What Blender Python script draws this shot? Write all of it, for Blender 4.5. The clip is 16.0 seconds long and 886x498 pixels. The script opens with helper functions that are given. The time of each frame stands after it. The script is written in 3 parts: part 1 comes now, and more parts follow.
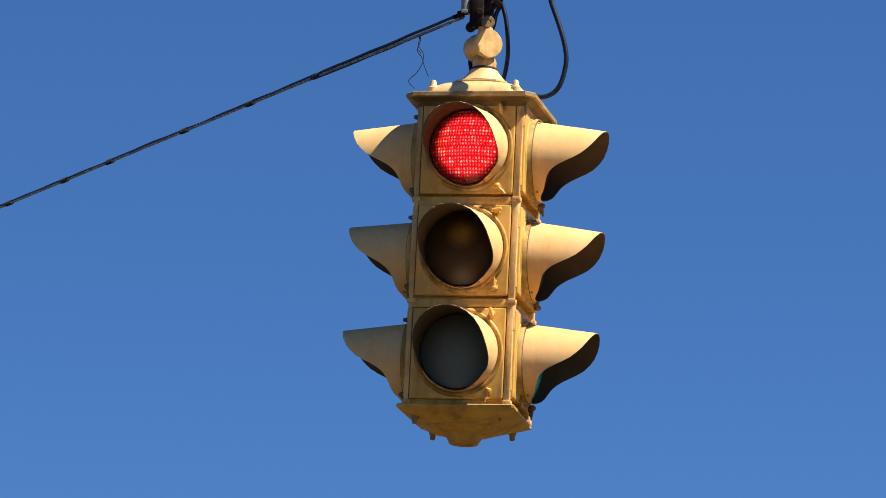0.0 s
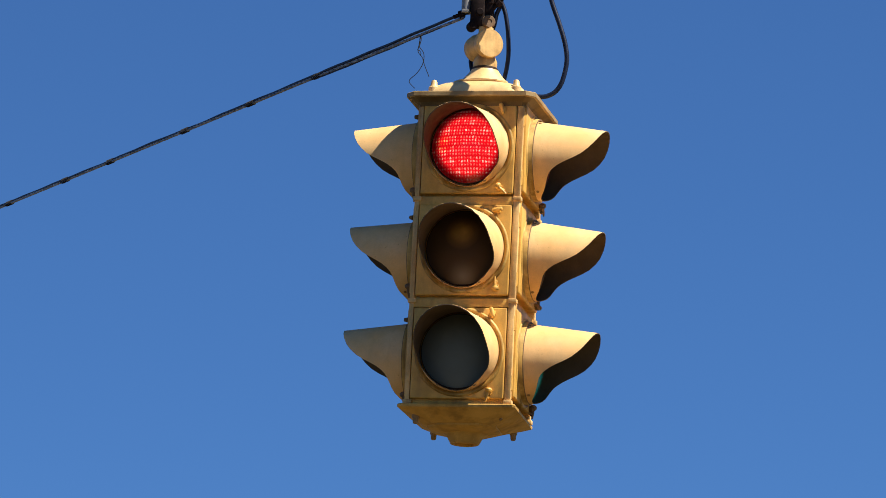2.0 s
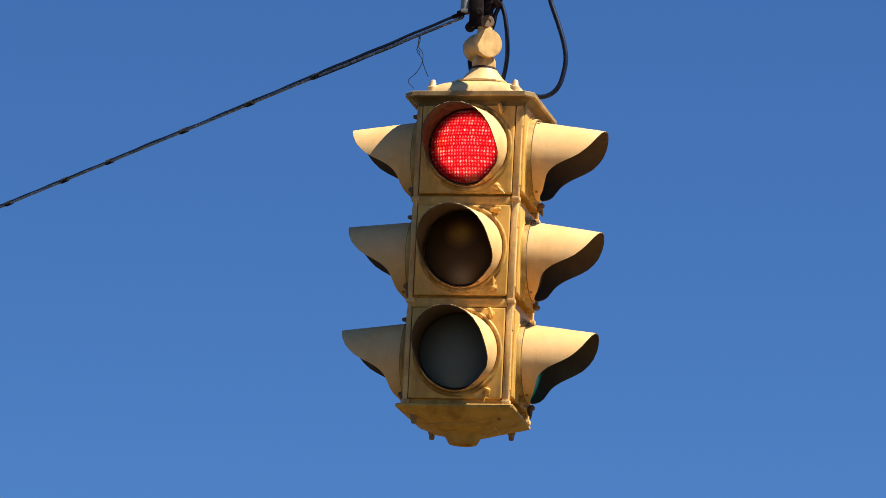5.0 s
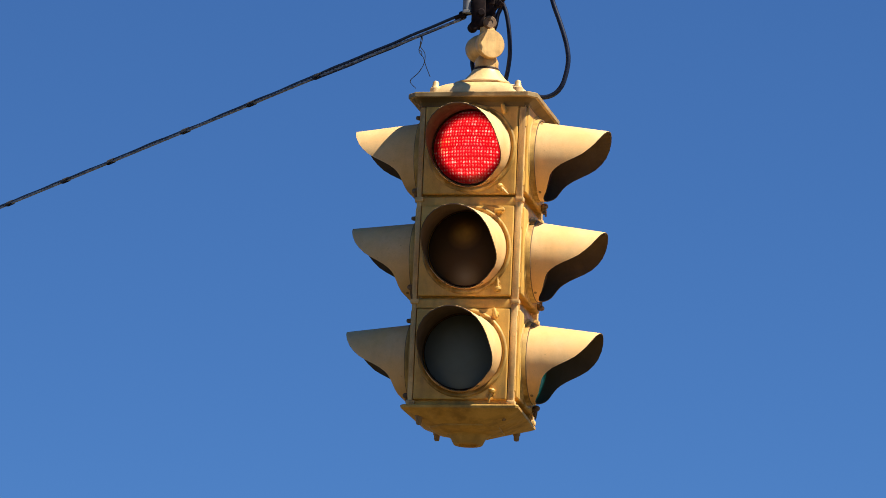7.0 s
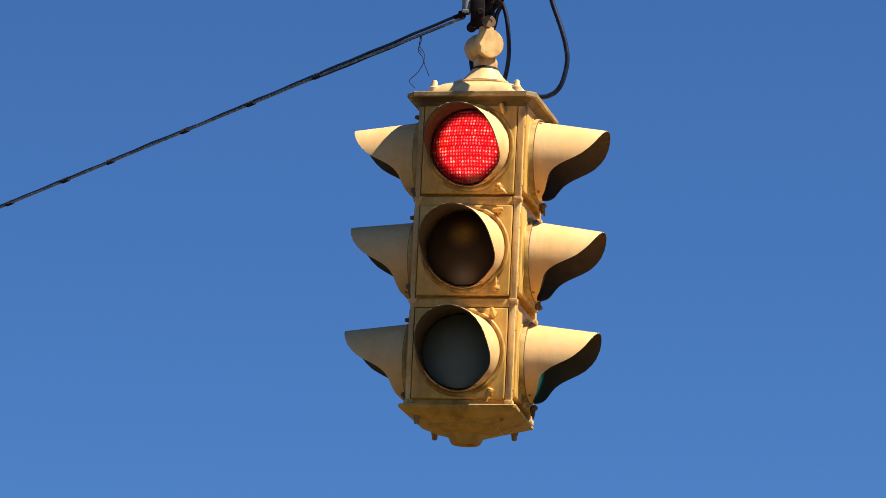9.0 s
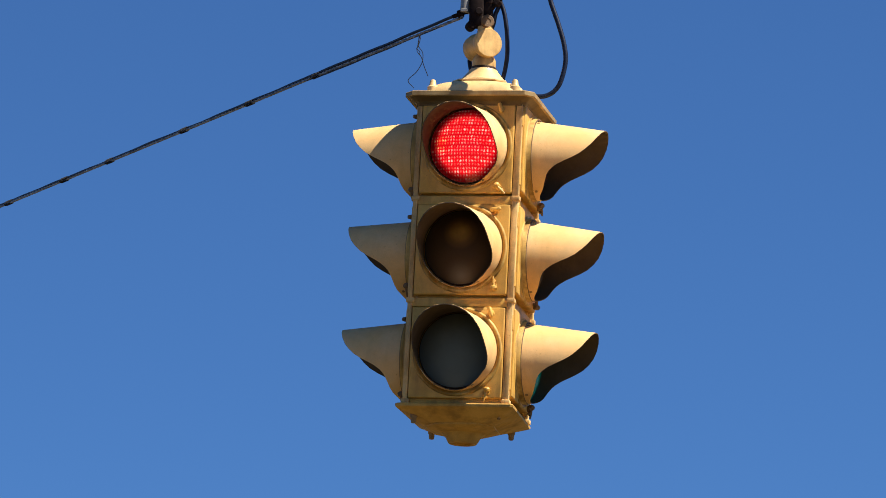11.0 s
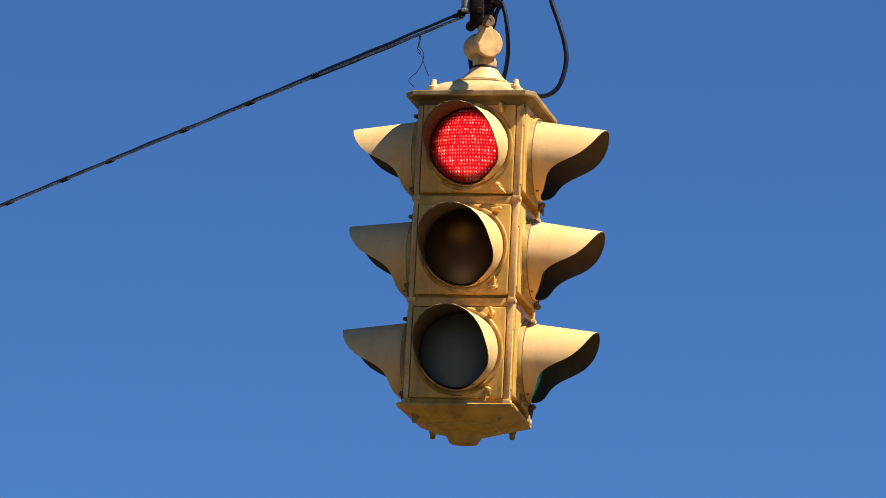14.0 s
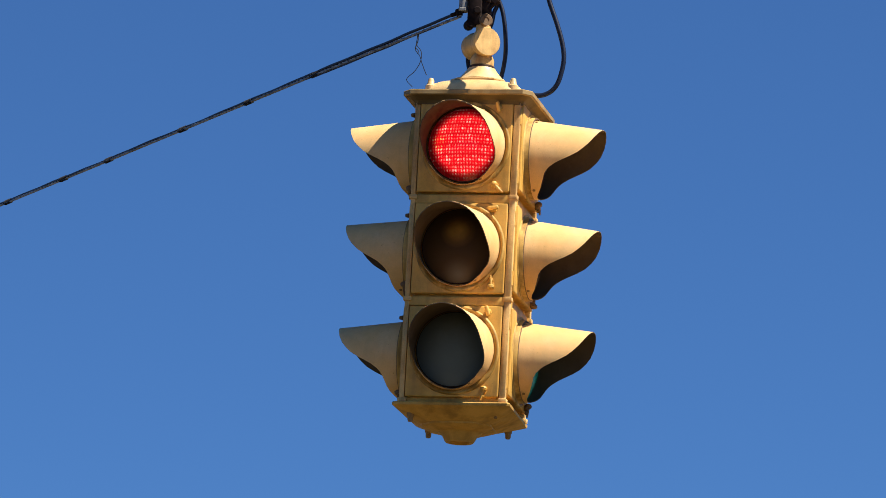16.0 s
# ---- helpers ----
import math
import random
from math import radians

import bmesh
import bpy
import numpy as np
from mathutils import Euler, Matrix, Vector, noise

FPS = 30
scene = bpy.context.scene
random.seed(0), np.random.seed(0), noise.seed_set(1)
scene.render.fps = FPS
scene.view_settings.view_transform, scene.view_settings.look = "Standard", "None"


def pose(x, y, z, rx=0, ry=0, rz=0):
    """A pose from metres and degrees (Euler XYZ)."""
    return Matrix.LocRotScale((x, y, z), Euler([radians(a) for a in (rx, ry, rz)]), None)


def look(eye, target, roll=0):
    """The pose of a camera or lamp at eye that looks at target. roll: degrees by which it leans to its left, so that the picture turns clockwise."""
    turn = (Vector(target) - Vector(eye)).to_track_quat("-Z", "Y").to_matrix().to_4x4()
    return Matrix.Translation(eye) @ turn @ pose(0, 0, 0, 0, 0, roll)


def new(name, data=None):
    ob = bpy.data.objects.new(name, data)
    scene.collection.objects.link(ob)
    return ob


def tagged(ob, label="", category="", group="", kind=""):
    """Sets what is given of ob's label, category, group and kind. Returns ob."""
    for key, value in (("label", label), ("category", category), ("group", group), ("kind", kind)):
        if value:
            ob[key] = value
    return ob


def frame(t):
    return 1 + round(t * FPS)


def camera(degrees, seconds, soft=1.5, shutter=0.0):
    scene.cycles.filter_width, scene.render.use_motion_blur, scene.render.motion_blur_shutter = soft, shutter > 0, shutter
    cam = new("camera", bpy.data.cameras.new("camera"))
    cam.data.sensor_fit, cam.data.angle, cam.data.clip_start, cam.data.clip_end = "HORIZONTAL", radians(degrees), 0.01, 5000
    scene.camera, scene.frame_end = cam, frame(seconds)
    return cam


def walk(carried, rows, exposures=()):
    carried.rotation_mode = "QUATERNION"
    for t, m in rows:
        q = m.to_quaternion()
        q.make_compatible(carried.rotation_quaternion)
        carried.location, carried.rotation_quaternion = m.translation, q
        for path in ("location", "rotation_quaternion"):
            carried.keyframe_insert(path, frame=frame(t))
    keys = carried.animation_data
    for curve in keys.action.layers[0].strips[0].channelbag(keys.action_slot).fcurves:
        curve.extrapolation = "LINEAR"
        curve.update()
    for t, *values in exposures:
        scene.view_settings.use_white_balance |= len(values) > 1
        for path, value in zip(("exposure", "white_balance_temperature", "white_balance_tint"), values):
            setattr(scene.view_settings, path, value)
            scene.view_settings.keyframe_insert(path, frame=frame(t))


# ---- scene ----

# ---- camera ----
cam = camera(9.08, 16.0, soft=0.85)
EYE = (0.0, 0.0, 1.6)
TILT = 12.5


def aim(down):
    """Pose of the camera on its stand, tilted down by a few thousandths of a degree."""
    return pose(*EYE, 90 + TILT - down, 0, 0)


walk(cam, [(0, aim(0)), (4, aim(0)), (8, aim(0.001)), (12, aim(0.006)), (16, aim(0.0135))], exposures=[(0, 0.80), (16, 0.80)])

# ---- daylight ----
SUN_AZ, SUN_EL = 111.5, 53.2        # degrees clockwise from +y, degrees up
world = bpy.data.worlds.new("clear_sky")
scene.world = world
world.use_nodes = True
wn = world.node_tree
sky = wn.nodes.new("ShaderNodeTexSky")
sky.sky_type = 'NISHITA'
sky.sun_disc = False
sky.sun_elevation, sky.sun_rotation = radians(SUN_EL), radians(SUN_AZ)
sky.altitude, sky.air_density, sky.dust_density, sky.ozone_density = 2500, 1.0, 0.0, 4.0
tone = wn.nodes.new("ShaderNodeMix")
tone.data_type, tone.blend_type = 'RGBA', 'MULTIPLY'
tone.inputs["Factor"].default_value = 1.0
tone.inputs["B"].default_value = (0.385, 0.625, 0.905, 1)
wn.links.new(sky.outputs["Color"], tone.inputs["A"])
wn.links.new(tone.outputs["Result"], wn.nodes["Background"].inputs["Color"])
wn.nodes["Background"].inputs["Strength"].default_value = 0.066

sun_data = bpy.data.lights.new("sun", 'SUN')
sun_data.energy, sun_data.angle, sun_data.color = 5.0, radians(0.53), (1.0, 0.94, 0.84)
sun = new("sun", sun_data)
_a, _e = radians(SUN_AZ), radians(SUN_EL)
sun.matrix_world = look((math.sin(_a) * math.cos(_e) * 40, math.cos(_a) * math.cos(_e) * 40, math.sin(_e) * 40), (0, 0, 0))


# ---- materials ----
def material(name, rough=0.5, metal=0.0):
    m = bpy.data.materials.new(name)
    m.use_nodes = True
    b = m.node_tree.nodes["Principled BSDF"]
    b.inputs["Roughness"].default_value, b.inputs["Metallic"].default_value = rough, metal
    return m, m.node_tree, b


def node(t, kind, **inputs):
    n = t.nodes.new("ShaderNode" + kind)
    for k, v in inputs.items():
        n.inputs[k.replace("_", " ")].default_value = v
    return n


def ramp(t, source, *stops):
    r = t.nodes.new("ShaderNodeValToRGB")
    e = r.color_ramp.elements
    while len(e) < len(stops):
        e.new(0.5)
    for el, (p, c) in zip(e, stops):
        el.position, el.color = p, (c, c, c, 1) if isinstance(c, (int, float)) else (*c, 1)
    t.links.new(source, r.inputs[0])
    return r.outputs[0]


def noise_of(t, coord, scale, detail=4.0, stretch=None, rough=0.55):
    n = node(t, "TexNoise", Scale=scale, Detail=detail, Roughness=rough)
    if stretch:
        mp = t.nodes.new("ShaderNodeMapping")
        mp.inputs["Scale"].default_value = stretch
        t.links.new(coord, mp.inputs["Vector"])
        coord = mp.outputs[0]
    t.links.new(coord, n.inputs["Vector"])
    return n.outputs["Fac"]


def blend(t, fac, a, b, kind='MIX'):
    n = t.nodes.new("ShaderNodeMix")
    n.data_type, n.blend_type = 'RGBA', kind
    for key, v in (("Factor", fac), ("A", a), ("B", b)):
        if isinstance(v, bpy.types.NodeSocket):
            t.links.new(v, n.inputs[key])
        else:
            n.inputs[key].default_value = v if isinstance(v, (int, float)) else (*v, 1)
    return n.outputs["Result"]


def relief(t, b, source, strength, distance):
    n = node(t, "Bump", Strength=strength, Distance=distance)
    t.links.new(source, n.inputs["Height"])
    t.links.new(n.outputs[0], b.inputs["Normal"])


def coords(t, kind="Object"):
    return t.nodes.new("ShaderNodeTexCoord").outputs[kind]


def weathered_paint(name, colour, worn, rust, gloss=0.42, runny=0.52, sheen=0.5, dirt=0.42):
    """Sun-bleached enamel: faded patches, dirt that has run down, specks of rust."""
    m, t, b = material(name, gloss)
    c = coords(t)
    info = t.nodes.new("ShaderNodeObjectInfo").outputs["Random"]
    shift = t.nodes.new("ShaderNodeVectorMath")
    shift.operation = 'ADD'
    t.links.new(c, shift.inputs[0])
    t.links.new(info, shift.inputs[1])
    c = shift.outputs[0]
    faded = ramp(t, noise_of(t, c, 9, 5), (0.35, 0.0), (0.7, 1.0))
    col = blend(t, faded, colour, worn)
    runs = ramp(t, noise_of(t, c, 30, 4, (1.0, 1.0, 0.12)), (runny, 0.0), (runny + 0.22, dirt))
    col = blend(t, runs, col, rust)
    mottle = ramp(t, noise_of(t, c, 17, 6, rough=0.7), (0.35, 1.0 - 0.45 * dirt), (0.6, 1.0))
    col = blend(t, 1.0, col, mottle, 'MULTIPLY')
    specks = ramp(t, noise_of(t, c, 120, 3), (0.68, 0.0), (0.76, 0.7))
    col = blend(t, specks, col, rust)
    grain = ramp(t, noise_of(t, c, 420, 2), (0.3, 0.94), (0.7, 1.04))
    col = blend(t, 1.0, col, grain, 'MULTIPLY')
    t.links.new(col, b.inputs["Base Color"])
    t.links.new(ramp(t, noise_of(t, c, 25, 4), (0.3, gloss - 0.06), (0.75, gloss + 0.2)), b.inputs["Roughness"])
    b.inputs["Specular IOR Level"].default_value = sheen
    relief(t, b, noise_of(t, c, 160, 4), 0.16, 0.0012)
    return m


PAINT = weathered_paint("faded_yellow_enamel", (0.84, 0.490, 0.178), (0.87, 0.566, 0.258), (0.46, 0.23, 0.045), 0.56, 0.55, 0.25, 0.22)
BODY = weathered_paint("golden_yellow_enamel", (0.69, 0.362, 0.054), (0.76, 0.426, 0.082), (0.36, 0.175, 0.026), 0.45, 0.47, 0.5, 0.52)
STAINED = weathered_paint("stained_yellow_enamel", (0.70, 0.415, 0.095), (0.76, 0.480, 0.140), (0.30, 0.145, 0.012), 0.5, 0.40, 0.35, 0.85)
BLEACHED = weathered_paint("sun_bleached_enamel", (0.82, 0.525, 0.200), (0.86, 0.600, 0.280), (0.36, 0.19, 0.05), 0.40, 0.52, 0.7, 0.35)
RUN_PAINT = weathered_paint("rust_run_enamel", (0.78, 0.465, 0.150), (0.83, 0.54, 0.205), (0.42, 0.19, 0.045), 0.5, 0.49, 0.4, 0.75)
GRIMY = weathered_paint("grimy_yellow_enamel", (0.62, 0.330, 0.060), (0.72, 0.412, 0.095), (0.24, 0.12, 0.026), 0.6, 0.47, 0.3, 0.5)
# Darkened for the cove: the shade under the roof slab is in this colour.
SHADED_COVE = weathered_paint("sooty_yellow_enamel", (0.125, 0.075, 0.024), (0.19, 0.120, 0.042), (0.12, 0.068, 0.022), 0.6, 0.48, 0.3, 0.6)
BROWN_SHADED = weathered_paint("rust_browned_enamel", (0.17, 0.095, 0.040), (0.25, 0.150, 0.065), (0.09, 0.045, 0.02), 0.65)
DULL_ROOF = weathered_paint("dull_roof_enamel", (0.35, 0.222, 0.082), (0.44, 0.295, 0.125), (0.22, 0.11, 0.03), 0.55, 0.48, 0.3, 0.5)
OLD_PAINT = weathered_paint("browned_enamel", (0.30, 0.17, 0.06), (0.40, 0.25, 0.10), (0.12, 0.06, 0.025), 0.6)
VISOR_INSIDE = weathered_paint("dull_black_enamel", (0.125, 0.085, 0.055), (0.160, 0.110, 0.072), (0.17, 0.11, 0.055), 0.85, 0.52, 0.08)


def simple(name, dark, light, rough, metal, scale, bump=0.2, sheen=0.5):
    m, t, b = material(name, rough, metal)
    b.inputs["Specular IOR Level"].default_value = sheen
    c = coords(t)
    t.links.new(blend(t, ramp(t, noise_of(t, c, scale), (0.3, 0.0), (0.7, 1.0)), dark, light), b.inputs["Base Color"])
    relief(t, b, noise_of(t, c, scale * 6), bump, 0.001)
    return m


CAST_DARK = simple("dark_bronze_casting", (0.009, 0.006, 0.006), (0.028, 0.017, 0.015), 0.9, 0.0, 40, 0.2, 0.12)
BROWN_CASTING = simple("brown_casting", (0.028, 0.016, 0.010), (0.085, 0.048, 0.024), 0.7, 0.0, 45, 0.2, 0.25)
GALVANISED = simple("dull_galvanised_steel", (0.16, 0.155, 0.15), (0.34, 0.33, 0.31), 0.55, 0.3, 60)
STRAND = simple("weathered_steel_strand", (0.10, 0.105, 0.115), (0.36, 0.365, 0.38), 0.5, 0.2, 35)
RUBBER = simple("black_cable_jacket", (0.005, 0.009, 0.024), (0.011, 0.018, 0.044), 0.5, 0.0, 50, 0.2, 0.22)
TIE_WIRE = simple("rusted_tie_wire", (0.004, 0.004, 0.006), (0.012, 0.011, 0.013), 0.9, 0.0, 80)
GASKET = simple("black_rubber_gasket", (0.040, 0.022, 0.014), (0.060, 0.034, 0.022), 0.95, 0.0, 60, 0.2, 0.1)
WOOD = simple("grey_pole_timber", (0.11, 0.085, 0.06), (0.2, 0.16, 0.12), 0.85, 0.0, 6)


def led_lens(name, deep, bright, power, reach, body=0.12):
    """Lit diode lens: a moulded grid of small pips in six bands behind a coloured cover."""
    m, t, b = material(name, 0.25)
    c = coords(t)
    wobble = node(t, "TexNoise", Scale=210.0, Detail=3.0)
    t.links.new(c, wobble.inputs["Vector"])
    jitter = t.nodes.new("ShaderNodeVectorMath")
    jitter.operation = 'MULTIPLY_ADD'
    jitter.inputs[1].default_value = (0.0088, 0.0, 0.0066)
    t.links.new(wobble.outputs["Color"], jitter.inputs[0])
    t.links.new(c, jitter.inputs[2])
    sep = t.nodes.new("ShaderNodeSeparateXYZ")
    t.links.new(jitter.outputs[0], sep.inputs[0])

    def maths(op, a, bb=None):
        n = t.nodes.new("ShaderNodeMath")
        n.operation = op
        for i, v in enumerate((a, bb)):
            if v is None:
                continue
            if isinstance(v, (int, float)):
                n.inputs[i].default_value = v
            else:
                t.links.new(v, n.inputs[i])
        return n.outputs[0]

    def wave(v, period, shift=0.0):
        s = maths('SINE', maths('ADD', maths('MULTIPLY', v, 2 * math.pi / period), shift))
        return maths('ADD', maths('MULTIPLY', s, 0.5), 0.5)

    # six tiers of three rows, a darker seam between tiers
    TIER, PITCH = 0.0288, 0.0082
    tier = t.nodes.new("ShaderNodeTexWhiteNoise")
    tier.noise_dimensions = '1D'
    t.links.new(maths('FLOOR', maths('DIVIDE', sep.outputs["Z"], TIER)), tier.inputs["W"])
    across = maths('ADD', sep.outputs["X"], maths('MULTIPLY', tier.outputs["Value"], PITCH))
    cols = wave(across, PITCH)
    rows = wave(sep.outputs["Z"], TIER / 3, -math.pi / 2)
    band = wave(sep.outputs["Z"], TIER, -math.pi / 2)
    pips = maths('MULTIPLY', maths('POWER', cols, 1.9), maths('POWER', rows, 1.2))
    cell = t.nodes.new("ShaderNodeCombineXYZ")
    t.links.new(maths('FLOOR', maths('ADD', maths('DIVIDE', across, PITCH), 0.25)), cell.inputs[0])
    t.links.new(maths('FLOOR', maths('DIVIDE', sep.outputs["Z"], TIER / 3)), cell.inputs[1])
    each = t.nodes.new("ShaderNodeTexWhiteNoise")
    each.noise_dimensions = '2D'
    t.links.new(cell.outputs[0], each.inputs["Vector"])
    patch = ramp(t, noise_of(t, c, 75, 4, rough=0.7), (0.36, 0.38), (0.52, 0.9), (0.66, 2.1))
    uneven = maths('MULTIPLY', maths('ADD', maths('MULTIPLY', maths('POWER', each.outputs["Value"], 1.9), 1.85), 0.24), patch)
    bands = maths('ADD', maths('MULTIPLY', maths('POWER', band, 0.8), 0.78), 0.26)
    glow = maths('MULTIPLY', maths('MULTIPLY', pips, bands), uneven)
    radius = maths('SQRT', maths('ADD', maths('POWER', maths('ADD', sep.outputs["X"], -0.0070), 2.0), maths('POWER', maths('ADD', sep.outputs["Z"], -0.0035), 2.0)))
    lit = ramp(t, maths('MULTIPLY', radius, 8.0), (reach - 0.03, 1.0), (reach + 0.05, 0.30), (reach + 0.12, 0.05))
    worn = t.nodes.new("ShaderNodeVectorMath")
    worn.operation = 'DISTANCE'
    worn.inputs[1].default_value = (-0.068, -0.172, 0.004)
    t.links.new(c, worn.inputs[0])
    tint = blend(t, ramp(t, worn.outputs["Value"], (0.008, 0.9), (0.034, 0.0)), bright, (bright[0], bright[1] * 1.35, bright[2] * 0.4))
    col = blend(t, maths('MINIMUM', glow, 1.0), deep, tint)
    t.links.new(col, b.inputs["Emission Color"])
    t.links.new(maths('MULTIPLY', maths('MULTIPLY', lit, maths('ADD', maths('MULTIPLY', band, 0.25), 0.78)), power), b.inputs["Emission Strength"])
    b.inputs["Specular IOR Level"].default_value = 0.2
    b.inputs["Base Color"].default_value = (*[v * body for v in deep], 1)
    return m


def dark_lens(name, rim, bowl_glow, rough, reach=0.75, spot_strength=0.0):
    """Unlit moulded glass lens; the lamp bowl's glow is put into its colour."""
    m, t, b = material(name, rough)
    c = coords(t)
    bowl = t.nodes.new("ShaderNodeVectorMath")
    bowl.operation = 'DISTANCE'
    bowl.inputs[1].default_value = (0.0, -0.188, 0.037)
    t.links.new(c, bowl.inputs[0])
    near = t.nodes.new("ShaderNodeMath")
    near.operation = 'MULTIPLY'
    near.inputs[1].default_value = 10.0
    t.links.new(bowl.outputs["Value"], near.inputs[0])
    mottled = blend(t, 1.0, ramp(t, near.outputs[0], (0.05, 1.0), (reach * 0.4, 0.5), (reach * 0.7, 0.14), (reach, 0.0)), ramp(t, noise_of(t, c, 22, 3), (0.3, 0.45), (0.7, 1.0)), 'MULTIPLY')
    col = blend(t, mottled, rim, bowl_glow)
    # Pale grey spot low on the glass.
    pale_spot = t.nodes.new("ShaderNodeVectorMath")
    pale_spot.operation = 'DISTANCE'
    pale_spot.inputs[1].default_value = (0.004, -0.165, -0.078)
    t.links.new(c, pale_spot.inputs[0])
    col = blend(t, ramp(t, pale_spot.outputs["Value"], (0.0, spot_strength), (0.02, spot_strength * 0.45), (0.036, spot_strength * 0.12), (0.05, 0.0)), col, (0.30, 0.27, 0.21))
    t.links.new(col, b.inputs["Base Color"])
    relief(t, b, noise_of(t, c, 130, 2), 0.12, 0.0008)
    b.inputs["Specular IOR Level"].default_value = 0.07
    return m


RED_LIT = led_lens("red_diode_lens_lit", (0.95, 0.003, 0.010), (1.46, 0.60, 0.48), 0.64, 0.640)
GREEN_LIT = led_lens("green_diode_lens_lit", (0.0, 0.20, 0.155), (0.03, 0.34, 0.27), 0.06, 0.90, 0.9)
RED_DARK = dark_lens("red_glass_lens_unlit", (0.05, 0.006, 0.006), (0.09, 0.012, 0.012), 0.3)
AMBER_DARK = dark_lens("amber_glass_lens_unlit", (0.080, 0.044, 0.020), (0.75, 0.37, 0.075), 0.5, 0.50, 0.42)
GREEN_DARK = dark_lens("green_glass_lens_unlit", (0.132, 0.146, 0.126), (0.20, 0.218, 0.188), 0.55, 1.3, 0.10)


def ground_material():
    m, t, b = material("dry_verge_and_asphalt", 0.9)
    c = coords(t)
    col = blend(t, ramp(t, noise_of(t, c, 0.05, 5), (0.4, 0.0), (0.6, 1.0)), (0.056, 0.040, 0.011), (0.088, 0.062, 0.018))
    t.links.new(blend(t, 1.0, col, ramp(t, noise_of(t, c, 8, 6), (0.3, 0.8), (0.7, 1.1)), 'MULTIPLY'), b.inputs["Base Color"])
    relief(t, b, noise_of(t, c, 30, 5), 0.3, 0.01)
    return m


GROUND = ground_material()


# ---- mesh helpers ----
def part(name, bm, mat, parent=None, label="", at=None, smooth=35):
    """Links a bmesh as one mesh object under a thing or a part."""
    me = bpy.data.meshes.new(name)
    bmesh.ops.recalc_face_normals(bm, faces=bm.faces)
    bm.to_mesh(me)
    bm.free()
    for one in (mat if isinstance(mat, (list, tuple)) else [mat]):
        me.materials.append(one)
    if smooth:
        me.shade_smooth()
        me.set_sharp_from_angle(angle=radians(smooth))
    ob = new(name, me)
    if parent:
        ob.parent = parent
    if at is not None:
        ob.matrix_local = at
    if label:
        tagged(ob, label)
    return ob


def again(ob, parent, at):
    """Another piece on the same mesh."""
    twin = new(ob.name.split(".")[0], ob.data)
    twin.parent, twin.matrix_local = parent, at
    if "label" in ob:
        tagged(twin, ob["label"])
    return twin


def box(bm, x0, x1, y0, y1, z0, z1, bevel=0.0, seg=2):
    m = pose((x0 + x1) / 2, (y0 + y1) / 2, (z0 + z1) / 2) @ Matrix.Diagonal((x1 - x0, y1 - y0, z1 - z0, 1))
    vs = bmesh.ops.create_cube(bm, size=1, matrix=m)["verts"]
    if bevel:
        es = {e for v in vs for e in v.link_edges}
        bmesh.ops.bevel(bm, geom=list(es), offset=bevel, segments=seg, profile=0.5, affect='EDGES')


def lathe(bm, profile, n=40, m=Matrix(), closed=False):
    """Turns (radius, height) pairs round z."""
    rings = []
    for r, z in profile:
        if r < 1e-6:
            rings.append([bm.verts.new(m @ Vector((0, 0, z)))])
        else:
            rings.append([bm.verts.new(m @ Vector((r * math.cos(2 * math.pi * i / n), r * math.sin(2 * math.pi * i / n), z))) for i in range(n)])
    pairs = list(zip(rings, rings[1:])) + ([(rings[-1], rings[0])] if closed else [])
    for a, b in pairs:
        for i in range(n):
            j = (i + 1) % n
            if len(a) == 1:
                bm.faces.new((a[0], b[i], b[j]))
            elif len(b) == 1:
                bm.faces.new((a[i], a[j], b[0]))
            else:
                bm.faces.new((a[i], a[j], b[j], b[i]))


def capped(bm, r, z0, z1, n=20, m=Matrix(), bevel=0.0):
    lathe(bm, [(0, z0), (r - bevel, z0), (r, z0 + bevel), (r, z1 - bevel), (r - bevel, z1), (0, z1)] if bevel else
          [(0, z0), (r, z0), (r, z1), (0, z1)], n, m)


def octagon(half, cut):
    a, b = half, half - cut
    return [(-b, -a), (b, -a), (a, -b), (a, b), (b, a), (-b, a), (-a, b), (-a, -b)]


def cushion(half, power, n=64):
    """Square outline with rounded sides; the higher the power, the squarer."""
    turns = [2 * math.pi * k / n for k in range(n)]
    return [tuple(half * math.copysign(abs(v) ** (2 / power), v) for v in (math.cos(a), math.sin(a))) for a in turns]


def loft(bm, levels, outline):
    """Stacks one outline: levels of (half width, what shapes its corners, height)."""
    rings = [[bm.verts.new((x, y, z)) for x, y in outline(h, c)] for h, c, z in levels]
    for a, b in zip(rings, rings[1:]):
        for i in range(len(a)):
            j = (i + 1) % len(a)
            bm.faces.new((a[i], a[j], b[j], b[i]))
    bm.faces.new(rings[0])
    bm.faces.new(rings[-1])


def glide(points, steps=8):
    """Catmull-Rom line through points."""
    p = [Vector(q) for q in points]
    p = [2 * p[0] - p[1]] + p + [2 * p[-1] - p[-2]]
    out = []
    for i in range(1, len(p) - 2):
        for k in range(steps):
            s = k / steps
            a, b, c, d = p[i - 1], p[i], p[i + 1], p[i + 2]
            out.append(0.5 * ((2 * b) + (c - a) * s + (2 * a - 5 * b + 4 * c - d) * s * s + (3 * b - a - 3 * c + d) * s ** 3))
    out.append(p[-2])
    return out


